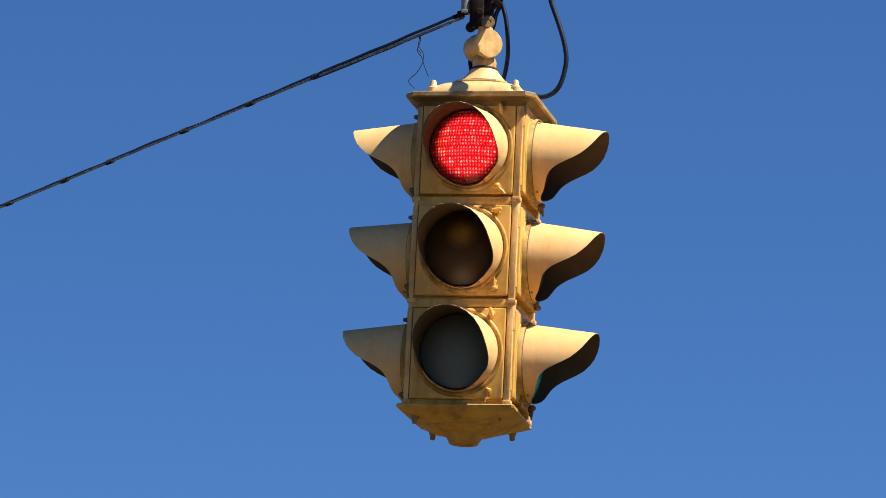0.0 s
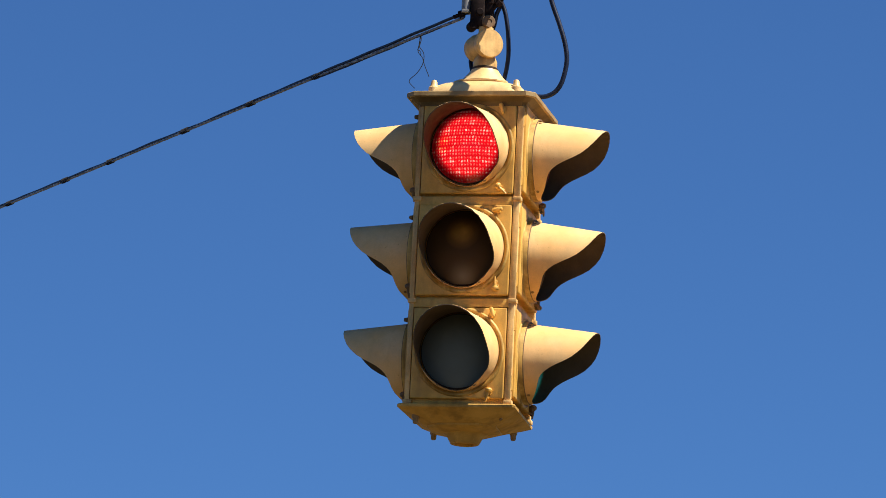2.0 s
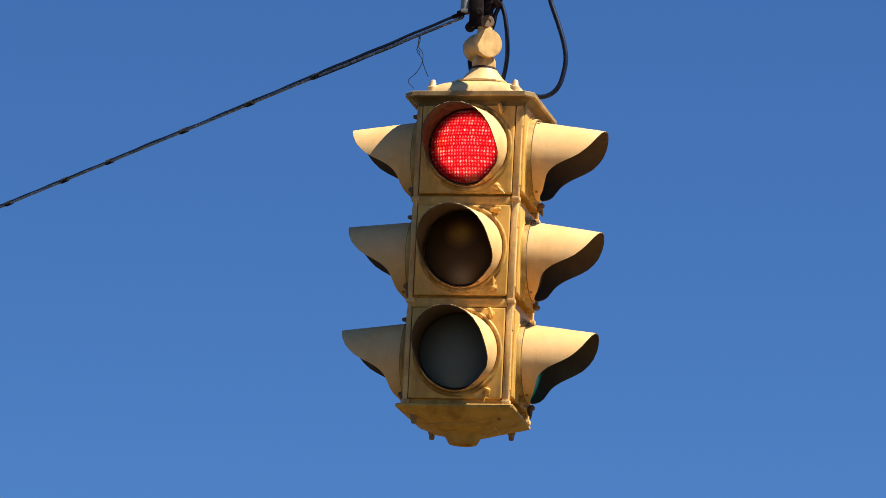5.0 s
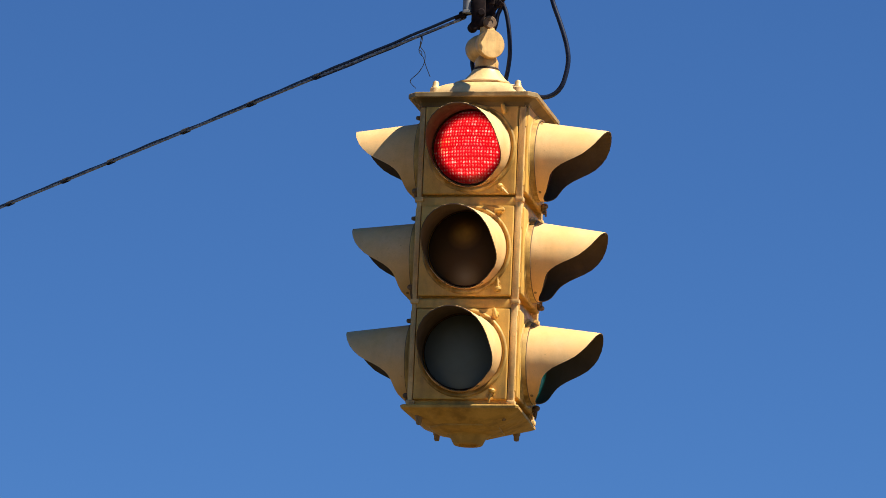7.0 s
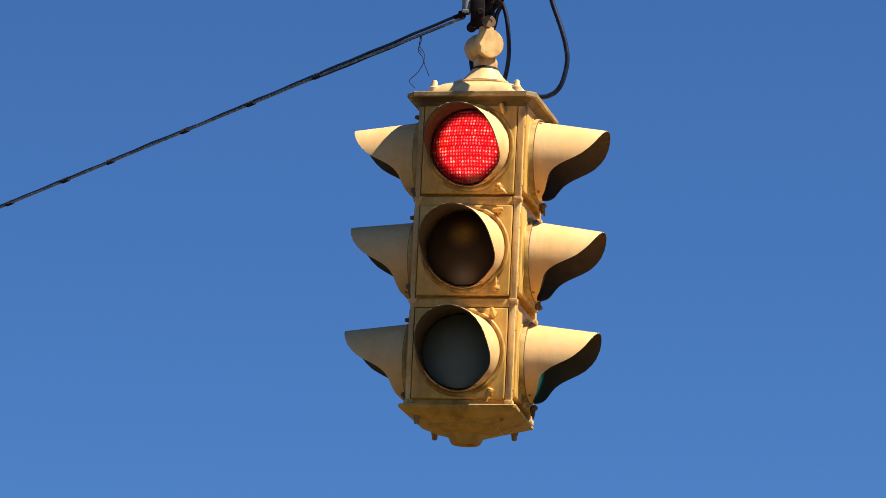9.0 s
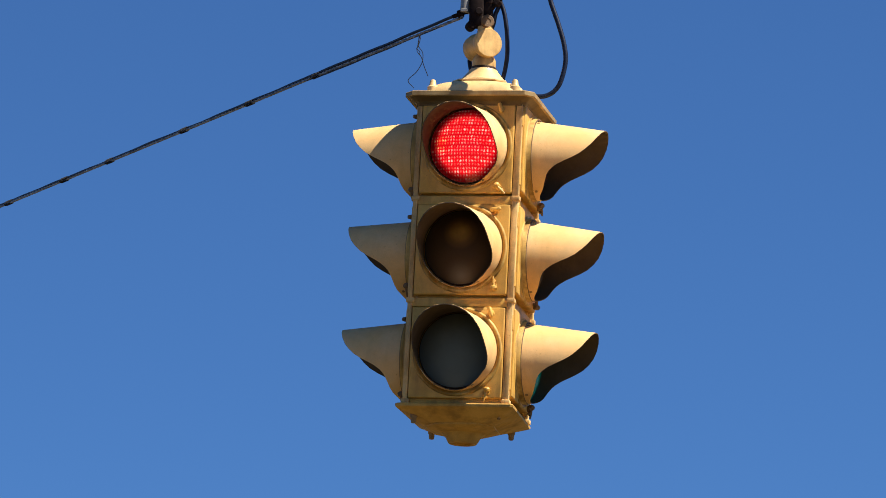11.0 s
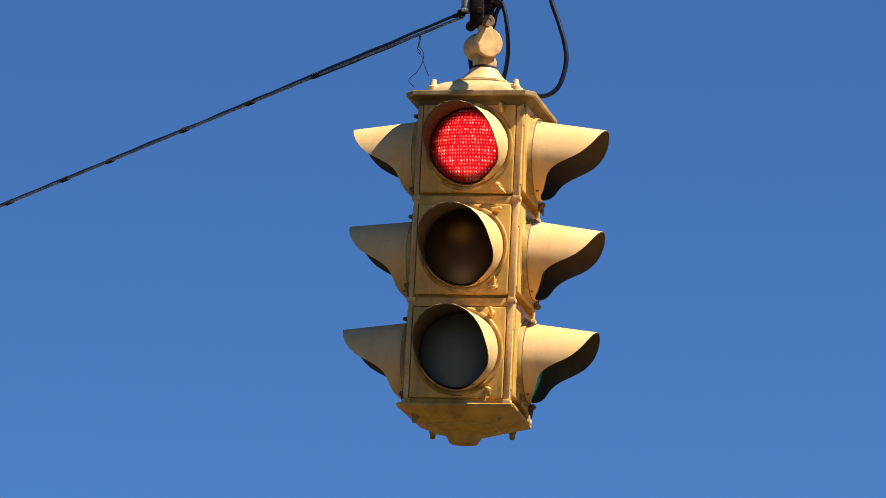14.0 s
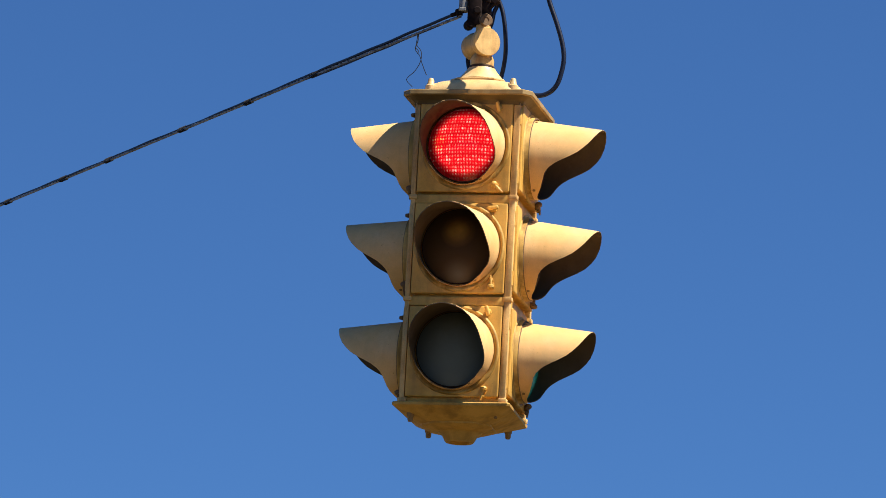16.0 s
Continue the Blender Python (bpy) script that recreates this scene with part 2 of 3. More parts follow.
def tube(bm, line, r, n=10):
    rings = []
    side = Vector((0.31, 0.87, 0.38))
    for i, q in enumerate(line):
        way = (line[min(i + 1, len(line) - 1)] - line[max(i - 1, 0)]).normalized()
        side = (side - way * side.dot(way)).normalized()
        up = way.cross(side)
        rings.append([bm.verts.new(q + (side * math.cos(2 * math.pi * k / n) + up * math.sin(2 * math.pi * k / n)) * r) for k in range(n)])
    for a, b in zip(rings, rings[1:]):
        for k in range(n):
            bm.faces.new((a[k], a[(k + 1) % n], b[(k + 1) % n], b[k]))
    bm.faces.new(rings[0])
    bm.faces.new(rings[-1])


# ---- ground ----
bm = bmesh.new()
bmesh.ops.create_grid(bm, x_segments=40, y_segments=40, size=3000)
ground = part("ground", bm, GROUND, smooth=0)
tagged(ground, "dry pale verge and road surface under the signal", "ground", kind="structure")

# ---- traffic signal ----
# Its origin is the pin by which it hangs from the span wire; z runs down the body from there.
MID = -0.72                        # about the middle of the body
ROWS = (0.281, -0.003, -0.290)     # lens centres: red, amber, green
JOINTS = (0.424, 0.1385, -0.1465, -0.435)
PIN = Vector((0.1246, 14.9872, 5.6108))
LEAN, TURN = 2.8, -12.0

signal = new("traffic_signal")
tagged(signal, "faded yellow four-way traffic signal hanging from a span wire, red lit", "traffic light")


def hanging(dx=0.0, swing=0.0, dz=0.0):
    return pose(PIN.x + dx, PIN.y, PIN.z + dz, 0, LEAN + swing, 0) @ pose(0, 0, 0, 0, 0, TURN)


signal.matrix_world = hanging()


def housing_core(h):
    bm = bmesh.new()
    box(bm, -0.128, 0.128, -0.128, 0.128, -h + 0.004, h - 0.004)
    return bm


def corner_post(h, inner=-0.0130):
    bm = bmesh.new()
    box(bm, inner, 0.0046, inner, 0.0046, -h + 0.0005, h - 0.0005, 0.0018)
    box(bm, -0.020, -0.011, -0.020, -0.011, -h + 0.005, h - 0.005)
    return bm


def section_flange():
    bm = bmesh.new()
    box(bm, -0.1410, 0.1410, -0.1452, 0.1452, -0.0178, 0.0060, 0.001)
    return bm


made = {}


def piece(name, builder, mat, parent, at, label="", shape=""):
    """Builds a piece the first time and shares its mesh after that."""
    key = (name, shape, mat.name if not isinstance(mat, tuple) else mat[0].name)
    if key not in made:
        made[key] = part(name, builder(), mat, parent, label, at)
        return made[key]
    return again(made[key], parent, at)


for upper, lower in zip(JOINTS, JOINTS[1:]):
    h = (upper - lower) / 2
    section = part("housing_section", housing_core(h), BODY, signal, at=pose(0, 0, MID + (upper + lower) / 2))
    post = None
    for sx in (-1, 1):
        for sy in (-1, 1):
            at = pose(sx * 0.1422, sy * 0.1422, 0, 0, 0, math.degrees(math.atan2(sy, sx)) - 45)
            if sx < 0 and sy < 0:
                part("corner_post", corner_post(h, -0.0082), RUN_PAINT, section, at=at)
            else:
                post = again(post, section, at) if post else part("corner_post", corner_post(h), RUN_PAINT, section, at=at)
    if upper in JOINTS[1:3]:
        piece("section_flange", section_flange, BODY, section, pose(0, 0, h))


# Clamps that bridge the joints at the corners.
bm = bmesh.new()
box(bm, -0.0115, 0.0115, -0.0115, 0.0115, -0.0062, 0.0062, 0.002)
bracket = None
for joint in (*JOINTS[1:3], JOINTS[3] + 0.0075):
    for sx in (-1, 1):
        for sy in (-1, 1):
            at = pose(sx * 0.1395, sy * 0.1395, MID + joint)
            if bracket is None:
                bracket = part("corner_bracket", bm, RUN_PAINT, signal, at=at)
            else:
                again(bracket, signal, at)


# How far the hood wraps round the lens (degrees from its crown) along its length.
HOOD_TIP = ((0.126, 92.5), (0.147, 85), (0.165, 75), (0.178, 65), (0.190, 50), (0.1975, 35), (0.202, 20), (0.2045, 7))
HOOD = ((-0.009, 179.9), (0.0, 179.9), (0.012, 179.9), (0.0230, 179.9), (0.0240, 174), (0.0255, 169), (0.0285, 163), (0.0330, 157), (0.0390, 150), (0.0450, 140), (0.0555, 122), (0.0620, 116),
        (0.0715, 110.5), (0.086, 104.5), (0.1055, 98.5)) + HOOD_TIP

# The visors over the front and back faces are cut closer below the lens.
SHORT_HOOD = ((-0.009, 179.9), (0.0, 179.9), (0.004, 179.9), (0.0065, 179.9), (0.0075, 174), (0.0095, 169), (0.0135, 163), (0.021, 156), (0.032, 150), (0.0415, 140), (0.053, 122), (0.060, 116),
              (0.070, 110.5), (0.085, 104.5), (0.105, 98.5)) + HOOD_TIP


def hood(cut):
    """Sheet-metal visor with a scooped cut, drooping a little; outside painted, inside black."""
    bm = bmesh.new()
    n = 76
    droop = math.tan(radians(4.4))
    shells = []
    for thick in (0.0, 0.0022):
        rings = []
        for u, wrap in cut:
            r = 0.1105 - thick - 0.015 * u / 0.205
            ring = []
            for i in range(n + 1):
                a = radians(wrap) * (2 * i / n - 1)
                ring.append(bm.verts.new((r * math.sin(a), -u, r * math.cos(a) - u * droop)))
            rings.append(ring)
        shells.append(rings)
    for k, rings in enumerate(shells):
        for a, b in zip(rings, rings[1:]):
            for i in range(n):
                f = bm.faces.new((a[i], a[i + 1], b[i + 1], b[i]) if k else (a[i], b[i], b[i + 1], a[i + 1]))
                f.material_index = k
    o, q = shells
    for a, b in zip(range(len(o) - 1), range(1, len(o))):
        for i in (0, n):
            bm.faces.new((o[a][i], o[b][i], q[b][i], q[a][i])).material_index = 1
    for i in range(n):
        bm.faces.new((o[-1][i], o[-1][i + 1], q[-1][i + 1], q[-1][i])).material_index = 1
    # rivets by which it is fixed to the door
    painted = len(bm.faces)
    for a in (28, 152, 208, 332):
        x, z = 0.1090 * math.sin(radians(a)), 0.1090 * math.cos(radians(a))
        lathe(bm, [(0.0045, -0.001), (0.004, 0.0015), (0, 0.0028)], 10, pose(x, -0.0215, z - 0.0215 * droop) @ pose(0, 0, 0, 0, a, 0))
    for f in list(bm.faces)[painted:]:
        f.material_index = 2
    return bm


def door_plate(foot, face):
    bm = bmesh.new()
    box(bm, -0.1318, 0.1272, face, -0.134, foot, 0.1235, 0.004, 3)
    box(bm, -0.121, 0.121, -0.136, -0.120, -0.119, 0.122)
    return bm


def lens_ring(collar):
    """Rounded moulding round the lens, on the side doors with a collar up to the hood."""
    bm = bmesh.new()
    arc = [(0.1190 + 0.0055 * math.cos(a), 0.149 + 0.0075 * math.sin(a)) for a in [math.pi * k / 8 for k in range(7)]]
    lathe(bm, arc + ([(0.1142, 0.1560), (0.1139, 0.1668), (0.1132, 0.1680), (0.1124, 0.1672), (0.1120, 0.150)] if collar else [(0.1128, 0.1530)]) + [(0.1075, 0.149)], 64, pose(0, 0, 0, 90))
    return bm


def lens_dome():
    bm = bmesh.new()
    lathe(bm, [(0.1020, 0.1515)] + [(0.1020 * q, 0.1930 - 0.0315 * q * q) for q in (1, 0.96, 0.88, 0.76, 0.62, 0.46, 0.3, 0.14)] + [(0, 0.1930)], 48)
    bmesh.ops.transform(bm, matrix=pose(0, 0, 0, 90), verts=bm.verts)
    return bm


def lens_gasket():
    bm = bmesh.new()
    lathe(bm, [(0.1012, 0.150), (0.1012, 0.1585), (0.1022, 0.1600), (0.1042, 0.1600), (0.1047, 0.150)], 56, pose(0, 0, 0, 90))
    return bm


# Thin ring added to draw the dark line at the visor's foot.
def visor_seal():
    bm = bmesh.new()
    lathe(bm, [(0.1095, 0.166), (0.1126, 0.1675), (0.1130, 0.1692), (0.1120, 0.1697), (0.1095, 0.1697)], 56, pose(0, 0, 0, 90))
    return bm


def thumb_screw():
    """Ear on the door with a flat-headed thumb screw."""
    bm = bmesh.new()
    box(bm, -0.007, 0.007, -0.008, 0.008, -0.004, 0.006, 0.003)
    lathe(bm, [(0.0058, 0.0), (0.0058, 0.010), (0.0072, 0.012), (0.006, 0.017), (0, 0.018)], 12)
    box(bm, -0.0150, 0.0150, -0.0055, 0.0055, 0.010, 0.0215, 0.0042, 3)
    bmesh.ops.transform(bm, matrix=pose(0, -0.148, 0, 90), verts=bm.verts)
    return bm


def swing_bolt():
    """Eye bolt that swings into a slot, with a round nut at its upper end."""
    bm = bmesh.new()
    lathe(bm, [(0, -0.024), (0.0022, -0.0235), (0.0042, -0.008), (0.0046, 0.004), (0, 0.004)], 10, pose(0, -0.157, 0))
    lathe(bm, [(0, 0.003), (0.0060, 0.003), (0.0098, 0.007), (0.0102, 0.012), (0.0070, 0.016), (0, 0.017)], 14, pose(0, -0.157, 0))
    capped(bm, 0.0042, -0.006, 0.006, 12, pose(0, -0.153, -0.010, 0, 90, 0), 0.001)
    box(bm, -0.0085, 0.0085, -0.158, -0.146, -0.002, 0.008, 0.002)
    return bm


def hinge_knuckle():
    bm = bmesh.new()
    capped(bm, 0.0050, -0.021, 0.021, 14, bevel=0.001)
    box(bm, -0.001, 0.012, -0.003, 0.003, -0.017, 0.017, 0.001)
    return bm


LENSES = {"front": (RED_LIT, AMBER_DARK, GREEN_DARK), "side": (RED_DARK, AMBER_DARK, GREEN_LIT)}

# Each visor sits a little differently on its door: tilt in degrees, drop in metres.
VISOR_SAG = (((0.4, 0.0), (-0.4, 0.0), (-2.6, 0.0)), ((-0.8, -0.003), (0.0, -0.001), (-1.4, -0.001)),
             ((0.4, 0.0), (0.0, 0.0), (-0.7, 0.0)), ((-1.6, -0.003), (-4.0, -0.003), (-2.2, -0.001)))

for facing in range(4):
    for row in range(3):
        at = pose(0, 0, MID + ROWS[row], 0, 0, 90 * facing)
        foot, face = (-0.1200, -0.1535) if facing % 2 else (-0.1290, -0.150)
        door = piece("door", lambda: door_plate(foot, face), BODY, signal, at, "faded yellow lens door", "low" if foot < -0.125 else "high")
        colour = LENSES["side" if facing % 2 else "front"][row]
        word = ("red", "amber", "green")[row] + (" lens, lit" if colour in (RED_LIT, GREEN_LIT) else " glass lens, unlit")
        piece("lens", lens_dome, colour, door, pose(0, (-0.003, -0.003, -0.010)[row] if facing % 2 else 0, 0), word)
        piece("gasket", lens_gasket, GASKET, door, Matrix(), "black rubber lens gasket")
        piece("lens_ring", lambda: lens_ring(facing % 2), STAINED, door, Matrix(), "yellow lens ring with brown stains", "collar" if facing % 2 else "plain")
        if facing % 2:
            piece("visor_seal", visor_seal, BROWN_SHADED, door, Matrix(), "thin ring added as the dark line between ring and visor")
        cut = HOOD if facing % 2 else SHORT_HOOD
        tilt, drop = VISOR_SAG[facing][row]
        piece("visor", lambda: hood(cut), (PAINT, VISOR_INSIDE, OLD_PAINT), door, pose(0, -0.1535, drop, tilt, 0, 0 if facing % 2 else (0.8, 0.8, 1.4)[row]), "scooped yellow visor, dark inside", "short" if cut is SHORT_HOOD else "long")
        turns = ((73, -48), (-8, 176), (72, 14))[row] if facing != 3 else (10, 30)
        # Side hardware is browner and darker: the shade there is put into its colour.
        mat, out = (BROWN_SHADED, -0.006) if facing % 2 else (BODY, 0.0)
        piece("thumb_screw", thumb_screw, mat, door, pose(0.089, out if facing != 3 else -0.001, 0.107 + out) @ pose(0, 0, 0, 0, turns[0], 0))
        piece("swing_bolt", swing_bolt, mat, door, pose((0.093, 0.092, 0.086)[row], out, (-0.116, -0.102, -0.116)[row]) @ pose(0, 0, 0, 0, turns[1], 0))
        for s in (1, -1) if facing % 2 else ():
            piece("hinge", hinge_knuckle, BODY, door, pose(-0.1395, -0.1452, s * 0.083))


# Roof: chamfered slab, cove beneath it, low square dome, flared neck.
bm = bmesh.new()
loft(bm, [(0.172, 0.022, -0.3005), (0.1795, 0.024, -0.3000), (0.181, 0.024, -0.2985), (0.181, 0.024, -0.288), (0.179, 0.023, -0.286), (0.14, 0.02, -0.283)], octagon)
roof = part("roof_cap", bm, DULL_ROOF, signal, "chamfered roof slab with rust runs", smooth=20)
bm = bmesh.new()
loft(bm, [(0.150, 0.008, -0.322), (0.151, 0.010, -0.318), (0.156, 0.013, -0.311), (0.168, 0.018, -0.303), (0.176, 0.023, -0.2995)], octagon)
part("roof_cove", bm, SHADED_COVE, roof, "cove under the roof slab, shade put into its colour", smooth=20)
bm = bmesh.new()
loft(bm, [(0.140, 8.0, -0.289), (0.1395, 7.0, -0.280), (0.137, 6.0, -0.270), (0.132, 5.2, -0.260), (0.1245, 4.4, -0.2515), (0.114, 3.8, -0.2445), (0.101, 3.2, -0.2390), (0.086, 2.7, -0.2345), (0.067, 2.2, -0.2300)], cushion)
part("roof_dome", bm, BLEACHED, roof, "sun-bleached low square roof dome", smooth=40)
bm = bmesh.new()
loft(bm, [(0.066, 0.022, -0.2308), (0.0750, 0.024, -0.2300), (0.0755, 0.024, -0.2268), (0.0745, 0.024, -0.2255), (0.068, 0.022, -0.2248)], octagon)
part("roof_ledge", bm, BLEACHED, roof, "thin ledge on the roof dome", smooth=20)
bm = bmesh.new()
lathe(bm, [(0, -0.226), (0.0690, -0.226), (0.0695, -0.2215), (0.0660, -0.2185), (0.0510, -0.2010), (0.0405, -0.1880), (0.0385, -0.184), (0, -0.184)], 64)
part("roof_neck", bm, BLEACHED, roof, "sun-bleached flared roof neck")
bm = bmesh.new()
capped(bm, 0.0355, -0.186, -0.1755, 32, bevel=0.002)
part("washer", bm, BROWN_CASTING, roof, "dark brown rusted washer")


def acorn_nut():
    bm = bmesh.new()
    capped(bm, 0.0150, -0.010, 0.024, 20, bevel=0.003)
    lathe(bm, [(0.0115, 0.0), (0.0112, 0.026), (0.0092, 0.029), (0.0086, 0.036), (0.0064, 0.0415), (0, 0.044)], 16)
    return bm


for sx in (-1, 1):
    for sy in (-1, 1):
        piece("acorn_nut", acorn_nut, BLEACHED, roof, pose(sx * 0.1155, sy * 0.1155, -0.282))

# Swivel fitting over the roof: collar, waisted drum with two round faces, lug.
bm = bmesh.new()
lathe(bm, [(0, -0.180), (0.032, -0.180), (0.033, -0.176), (0.033, -0.157), (0.030, -0.151), (0.024, -0.140), (0.024, -0.10), (0, -0.10)], 32)
drum = pose(-0.002, -0.012, -0.1142) @ Vector((0.60, -0.80, 0.0)).to_track_quat('Z', 'Y').to_matrix().to_4x4()
lathe(bm, [(0, -0.078), (0.017, -0.076), (0.030, -0.068), (0.037, -0.055), (0.039, -0.032), (0.033, -0.014), (0.031, 0.004), (0.038, 0.013), (0.0405, 0.022),
           (0.0405, 0.035), (0.039, 0.037), (0, 0.0375)], 44, drum)
box(bm, -0.021, 0.017, -0.016, 0.014, -0.100, -0.055, 0.006)
swivel = part("swivel_hanger", bm, RUN_PAINT, signal, "yellow swivel fitting with rust runs")

# Dark clamp that grips the wire.
bm = bmesh.new()
box(bm, -0.046, -0.006, -0.022, 0.022, -0.060, 0.030, 0.008)
box(bm, -0.020, 0.018, -0.012, 0.012, -0.030, 0.022, 0.006)
capped(bm, 0.014, -0.020, 0.020, 18, pose(-0.041, -0.004, -0.056, 90, 0, 25), 0.004)
capped(bm, 0.011, -0.026, 0.026, 18, pose(-0.020, -0.004, -0.020, 90, 0, 10), 0.003)
box(bm, 0.010, 0.040, -0.010, 0.012, 0.004, 0.026, 0.005)
box(bm, -0.030, 0.022, -0.018, 0.010, 0.020, 0.052, 0.006)
clamp = part("wire_clamp", bm, CAST_DARK, signal, "dark bronze wire clamp")
bm = bmesh.new()
lathe(bm, [(0, -0.0115), (0.007, -0.0115), (0.008, -0.013), (0.016, -0.013), (0.0195, -0.008), (0.0195, 0.008), (0.016, 0.013), (0.008, 0.013), (0.007, 0.0115), (0, 0.0115)], 28, pose(0.003, -0.006, -0.046, 90, 0, 30))
part("clevis_boss", bm, BROWN_SHADED, clamp, "brown clevis boss")
bm = bmesh.new()
capped(bm, 0.0135, -0.012, 0.045, 18, pose(-0.060, -0.006, 0.0), 0.003)
capped(bm, 0.017, -0.020, -0.010, 6, pose(-0.060, -0.006, 0.0), 0.002)
part("clamp_bolt", bm, GALVANISED, clamp, "dull galvanised bolt")
for x, z, turn in ((-0.073, -0.022, 70), (0.030, 0.010, 40), (0.010, 0.014, 100)):
    bm = bmesh.new()
    capped(bm, 0.0125, -0.008, 0.008, 6, pose(x, -0.004, z, 0, turn, 0), 0.002)
    capped(bm, 0.006, -0.024, 0.024, 12, pose(x, -0.004, z, 0, turn, 0), 0.001)
    part("clamp_nut", bm, CAST_DARK, clamp)

# Feed cables: a wide drip loop and two behind the swivel.
for r, line in ((0.0068, [(0.12, 0.02, 0.11), (0.163, 0.02, 0.065), (0.177, 0.02, 0.016), (0.202, 0.02, -0.049), (0.220, 0.02, -0.106), (0.226, 0.02, -0.154),
                          (0.216, 0.02, -0.208), (0.200, 0.02, -0.236), (0.178, 0.02, -0.250), (0.155, 0.02, -0.253), (0.130, 0.02, -0.247), (0.100, 0.02, -0.240)]),
                (0.0062, [(0.010, 0.04, 0.06), (0.031, 0.05, 0.018), (0.042, 0.05, -0.015), (0.050, 0.05, -0.063), (0.054, 0.05, -0.12), (0.051, 0.05, -0.161),
                          (0.046, 0.05, -0.190), (0.040, 0.05, -0.225)]),
                (0.0062, [(0.028, 0.045, 0.04), (0.024, 0.05, 0.016), (0.014, 0.052, -0.008), (0.008, 0.055, -0.039), (-0.008, 0.06, -0.068), (-0.038, 0.055, -0.103),
                          (-0.051, 0.05, -0.134), (-0.050, 0.05, -0.157), (-0.040, 0.05, -0.192), (-0.034, 0.05, -0.215)])):
    bm = bmesh.new()
    tube(bm, glide(line, 8), r, 12)
    part("feed_cable", bm, RUBBER, signal, "black rubber feed cable")

# Bottom: flange, shallow taper, raised panel, drain boss, rod ends.
bm = bmesh.new()
loft(bm, [(0.120, 0.006, -1.1345), (0.138, 0.006, -1.135), (0.138, 0.006, -1.1535), (0.150, 0.006, -1.154), (0.162, 0.007, -1.155), (0.164, 0.007, -1.158), (0.163, 0.008, -1.164), (0.150, 0.012, -1.171), (0.108, 0.040, -1.194),
          (0.100, 0.040, -1.196)], octagon)
for v in bm.verts:
    if v.co.x > 0.05:
        v.co.x -= 0.045 * (v.co.y + 0.16)
bottom = part("bottom_cap", bm, GRIMY, signal, "grimy yellow bottom cap")
bm = bmesh.new()
loft(bm, [(0.101, 0.042, -1.192), (0.099, 0.042, -1.200), (0.090, 0.038, -1.203), (0.062, 0.030, -1.211)], octagon)
for v in bm.verts:
    if v.co.x > 0.05:
        v.co.x -= 0.045 * (v.co.y + 0.16) + 0.003
part("drain_panel", bm, GRIMY, bottom)
bm = bmesh.new()
lathe(bm, [(0, -1.200), (0.070, -1.205), (0.058, -1.212), (0.048, -1.220), (0.0405, -1.2345), (0.038, -1.237), (0.028, -1.237), (0.026, -1.231), (0, -1.231)], 40, pose(-0.005, 0, 0))
part("drain_boss", bm, GRIMY, bottom)


def rod_end():
    bm = bmesh.new()
    lathe(bm, [(0, 0.014), (0.0110, 0.014), (0.0105, 0.004), (0.0082, 0.001), (0.0078, -0.008), (0.0060, -0.0125), (0, -0.014)], 16)
    return bm


for sx, sy in ((-1, -1), (-1, 1), (1, 1)):
    piece("rod_end", rod_end, OLD_PAINT, bottom, pose(sx * 0.117 - (0.012 if sx > 0 else 0.002), sy * 0.117, -1.190), "brown rusted rod end")
bm = bmesh.new()
lathe(bm, [(0.0050, -0.001), (0.0050, 0.0008), (0.0040, 0.0008), (0.0036, -0.001), (0, -0.001)], 16)
part("rod_hole", bm, OLD_PAINT, bottom, "empty browned rod hole", pose(0.117, -0.117, -1.1885, -25, -25, 0))


# ---- span wires and their poles ----
FAR = Vector((-3.826, 23.11, 6.075))
NEAR = Vector((4.05, 6.87, 6.075))
GRIP_A = Vector((0.056, 14.992, 5.5865))
GRIP_B = Vector((0.160, 14.960, 5.635))


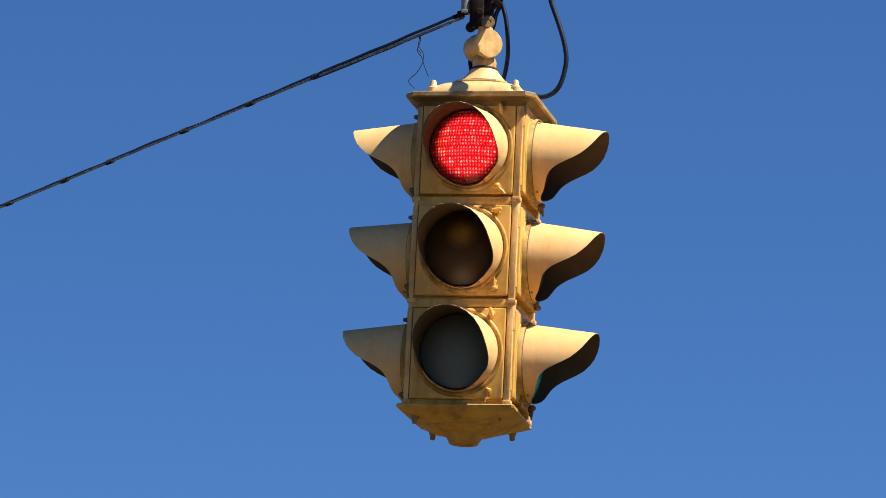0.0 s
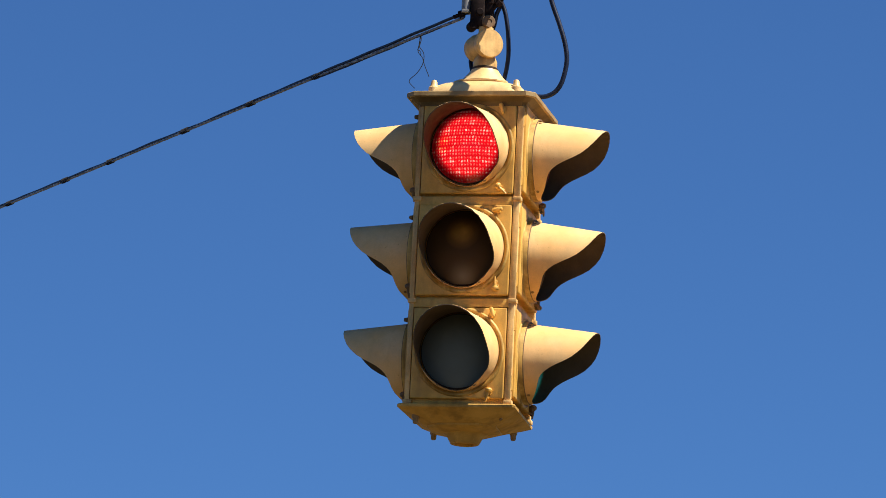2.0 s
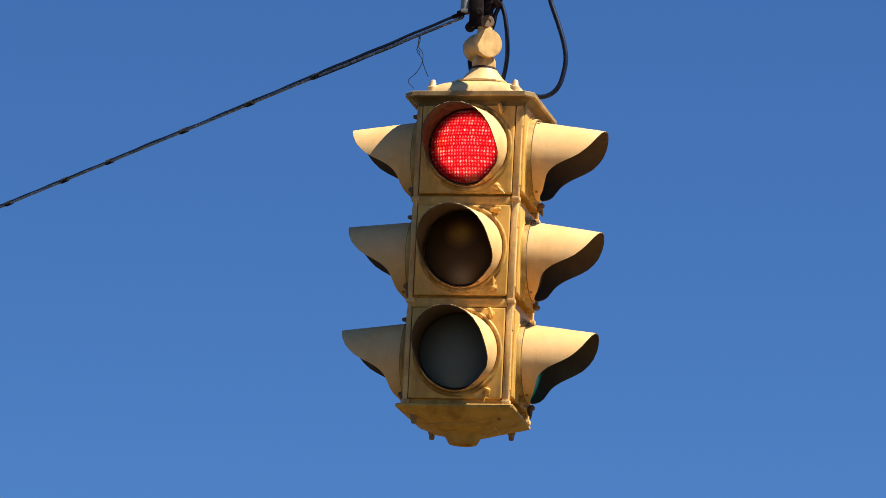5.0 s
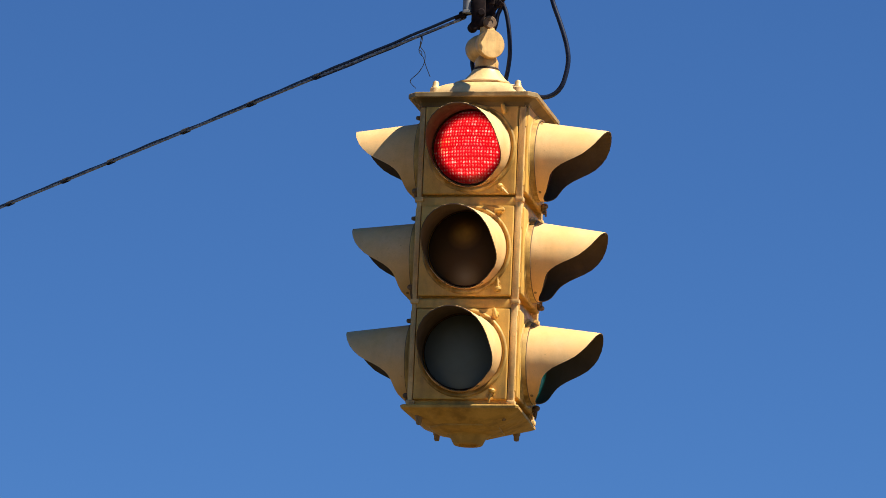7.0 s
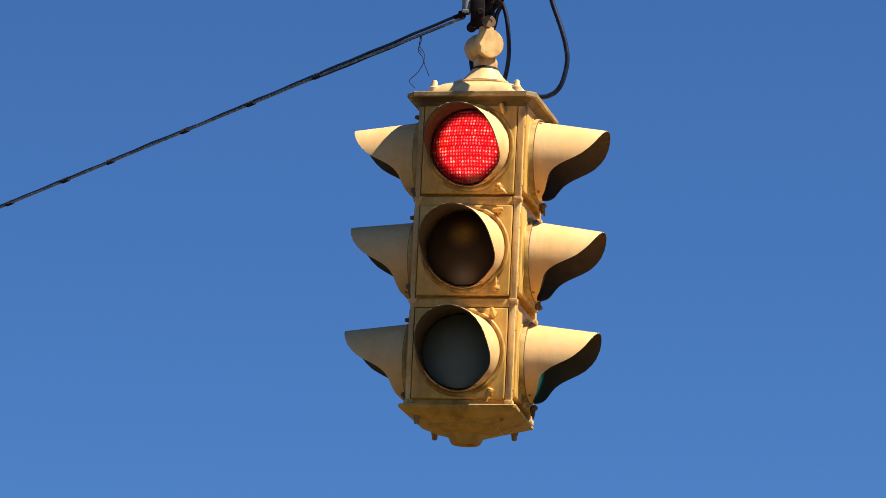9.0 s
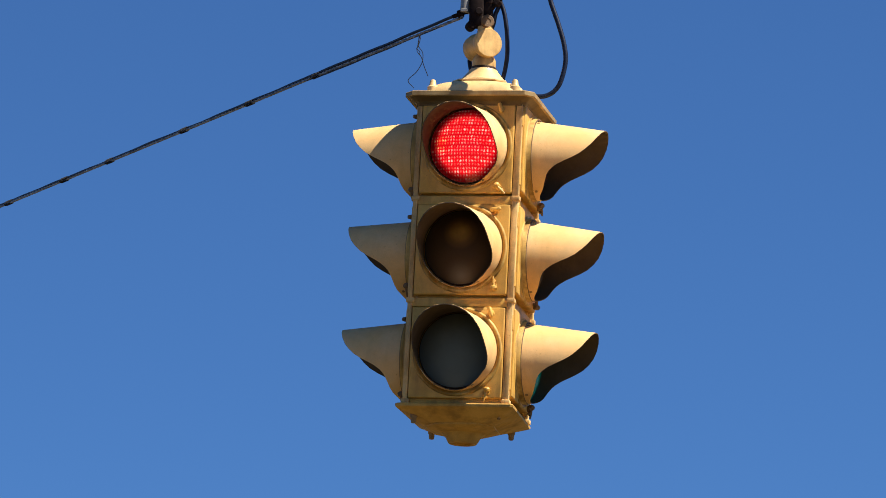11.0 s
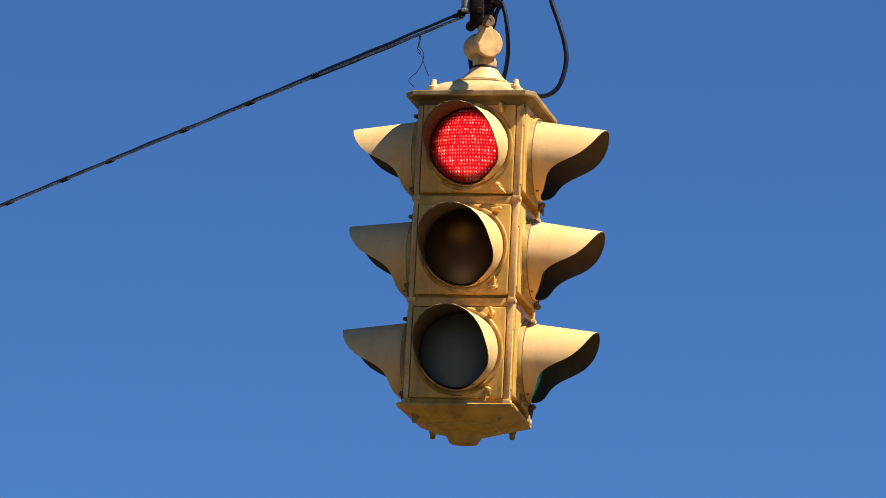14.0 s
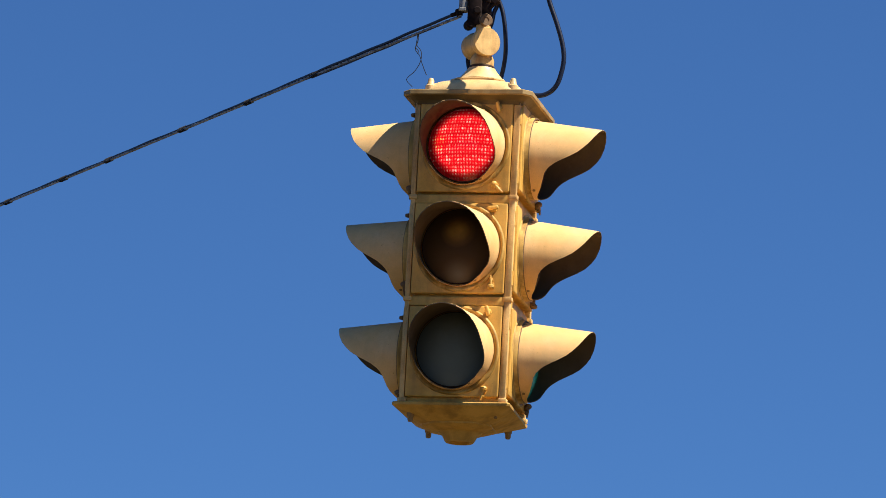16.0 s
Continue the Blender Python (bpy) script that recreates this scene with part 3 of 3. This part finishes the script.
def span(name, end, grip, label, lashed):
    """Steel strand with a signal cable lashed under it; its origin is at the pole."""
    root = new(name)
    root.matrix_world = Matrix.Translation(end)
    tagged(root, label, "overhead wire", "span wires")
    way = grip - end
    length = way.length
    ahead = way.normalized()
    side = ahead.cross(Vector((0, 0, 1))).normalized()
    up = side.cross(ahead)

    def at(d, lift=0.0, aside=0.0):
        """d metres out from the grip."""
        return ahead * (length - d) + up * lift + side * aside

    # three-wire strand
    bm = bmesh.new()
    steps = 760
    for k in range(3):
        line = []
        for i in range(steps + 1):
            d = length * (i / steps) ** 1.35
            a = 2 * math.pi * (d / 0.075 + k / 3)
            line.append(at(d, 0.0021 * math.sin(a) - 0.0048 * max(0.0, 1.0 - d), 0.0021 * math.cos(a)))
        tube(bm, line, 0.0028, 6)
    part("messenger_strand", bm, STRAND, root, "twisted grey steel strand")
    # jacketed cable: stands off near the signal, then lies close on the strand
    def lift(d):
        if d < 1.0:
            return 0.0052 + 0.0022 * math.sin(math.pi * min(1.0, (d + 0.35) / 1.35)) ** 0.7
        return 0.0036 + 0.0036 * math.exp(-(d - 1.0) * 5) + 0.0006 * math.sin(d * 6.1)

    for name_, r, drop, label_ in (("signal_cable", 0.0043, 0.0, "black jacketed signal cable"), ("spare_cable", 0.0018, -0.0140, "thin black spare cable")):
        bm = bmesh.new()
        line = []
        for i in range(301):
            d = length * (i / 300) ** 1.35
            line.append(at(d, lift(d) + drop * (1.0 - 0.75 * max(0.0, min(1.0, (d - 0.9) / 0.3))) + 0.0006 * math.sin(d * 23.0), 0.0012 * math.sin(d * 9.0)))
        tube(bm, line, r, 8)
        part(name_, bm, RUBBER, root, label_)
    for d in lashed:
        bm = bmesh.new()
        for k in range(5):
            turn = [at(d + (k - 2) * 0.011 + 0.011 * j / 10, 0.001 + 0.0066 * math.sin(2 * math.pi * j / 10), 0.0078 * math.cos(2 * math.pi * j / 10)) for j in range(11)]
            tube(bm, turn, 0.0016, 5)
        part("lashing", bm, TIE_WIRE, root, "dark wire lashing")
    return root, at


far_span, far_at = span("span_wire", FAR, GRIP_A, "twisted steel span wire with a lashed black cable", (0.98, 1.47, 1.98, 2.59, 2.98, 3.48, 4.1, 4.8))
near_span, near_at = span("span_wire", NEAR, GRIP_B, "twisted steel span wire running on from the clamp", (1.2, 2.0, 3.0))

# Taped splice where the feed cables leave the strand.
# Unseen stretch past 0.18 m is added to throw a shadow on the dome.
SPLICE = ((0.088, 0.008), (0.094, 0.017), (0.108, 0.020), (0.122, 0.018), (0.138, 0.014), (0.155, 0.012), (0.180, 0.014), (0.21, 0.022), (0.25, 0.024),
          (0.34, 0.024), (0.38, 0.020), (0.42, 0.006))
bm = bmesh.new()
rings = []
for d, wide in SPLICE:
    rings.append([bm.verts.new(near_at(d, 0.004 + wide * 0.7 * math.sin(a), 0.25 * wide + wide * math.cos(a))) for a in [2 * math.pi * k / 14 for k in range(14)]])
for a, b in zip(rings, rings[1:]):
    for k in range(14):
        bm.faces.new((a[k], a[k - 1], b[k - 1], b[k]))
bm.faces.new(rings[0])
bm.faces.new(rings[-1])
bmesh.ops.recalc_face_normals(bm, faces=bm.faces)
part("cable_splice", bm, RUBBER, near_span, "black taped cable splice")

# Loose ends of old tie wire that dangle from the strand by the roof.
hang = far_at(0.28, -0.003)
TIE_A = ((0, 0, 0), (-0.002, 0, -0.024), (-0.006, 0, -0.048), (0.006, 0, -0.066), (0.013, 0, -0.090), (0.025, 0, -0.122))
TIE_B = ((0.003, 0.004, 0), (-0.003, 0.004, -0.030), (0.010, 0.003, -0.053), (0.008, 0.0, -0.082), (-0.008, 0, -0.110), (-0.031, 0, -0.134), (-0.015, 0, -0.156))
TIE_C = ((0.001, 0.003, 0.004), (0.003, 0.004, -0.012), (-0.003, 0.003, -0.034), (-0.007, 0.002, -0.042), (-0.002, 0.0, -0.046), (0.002, 0, -0.052), (0.000, 0, -0.060))
for path in (TIE_A, TIE_B, TIE_C):
    bm = bmesh.new()
    tube(bm, glide([hang + Vector(q) for q in path], 6), 0.0011, 6)
    part("tie_wire", bm, TIE_WIRE, far_span, "thin frayed tie wire")


def pole(x, y):
    bm = bmesh.new()
    lathe(bm, [(0, 0), (0.17, 0), (0.15, 3.0), (0.125, 7.0), (0.11, 7.4), (0, 7.45)], 24)
    ob = part("wooden_pole", bm, WOOD)
    ob.matrix_world = pose(x, y, 0)
    return tagged(ob, "plain grey timber pole that holds the span wire", "pole", "span wire poles")


pole(FAR.x - 0.05, FAR.y + 0.11)
pole(NEAR.x + 0.05, NEAR.y - 0.11)


# ---- what moves: the signal sways in the wind and draws its wires along ----
# Seconds, sideways shift of the pin (mm), swing (degrees), rise (mm).
SWAY = ((0.0, -1.24, 0.072, 0.11), (0.5, -0.5, 0.057, 0.27), (1.0, 1.91, -0.188, -1.03), (1.5, 3.04, -0.185, -1.39), (2.0, 0.41, 0.032, 0.43), (2.5, -3.99, 0.174, 0.78),
        (3.0, -3.32, 0.214, 1.12), (3.5, 0.49, 0.024, 0.42), (4.0, 4.0, -0.23, -0.99), (4.5, 2.74, -0.166, -0.73), (5.0, -2.44, 0.139, 0.62), (5.5, -5.09, 0.311, 1.39))
SWAY_ON = ((6.0, -2.11, 0.157, 0.82), (6.5, 3.21, -0.119, 0.08), (7.0, 3.55, -0.244, -1.48), (7.5, 0.86, -0.055, -0.19), (8.0, -3.45, 0.264, 1.74), (8.5, -3.72, 0.159, 0.14),
           (9.0, 1.3, -0.063, -0.38), (9.5, 3.19, -0.173, -0.74), (10.0, 1.26, -0.059, -0.1), (10.5, -2.22, 0.139, 0.64), (11.0, -2.61, 0.152, 0.35))
SWAY_END = ((11.5, 0.8, -0.06, -1.13), (12.0, 3.59, -0.187, -1.54), (12.5, 2.17, -0.143, -0.16), (13.0, -2.51, 0.159, 0.12), (13.5, -4.8, 0.267, 1.55), (14.0, -0.84, 0.089, 0.09),
            (14.5, 3.23, -0.202, -1.15), (15.0, 3.79, -0.286, -0.86), (15.5, -1.02, 0.082, 0.05), (16.0, -6.95, 0.366, 1.15))


def motions():
    rows = SWAY + SWAY_ON + SWAY_END
    walk(signal, [(t, hanging(dx / 1000, swing, dz / 1000)) for t, dx, swing, dz in rows])
    for root, end, grip in ((far_span, FAR, GRIP_A), (near_span, NEAR, GRIP_B)):
        reach = (grip - end).y
        walk(root, [(t, Matrix.Translation(end) @ pose(0, 0, 0, 0, 0, math.degrees(-dx / 1000 / reach))) for t, dx, swing, dz in rows])


motions()
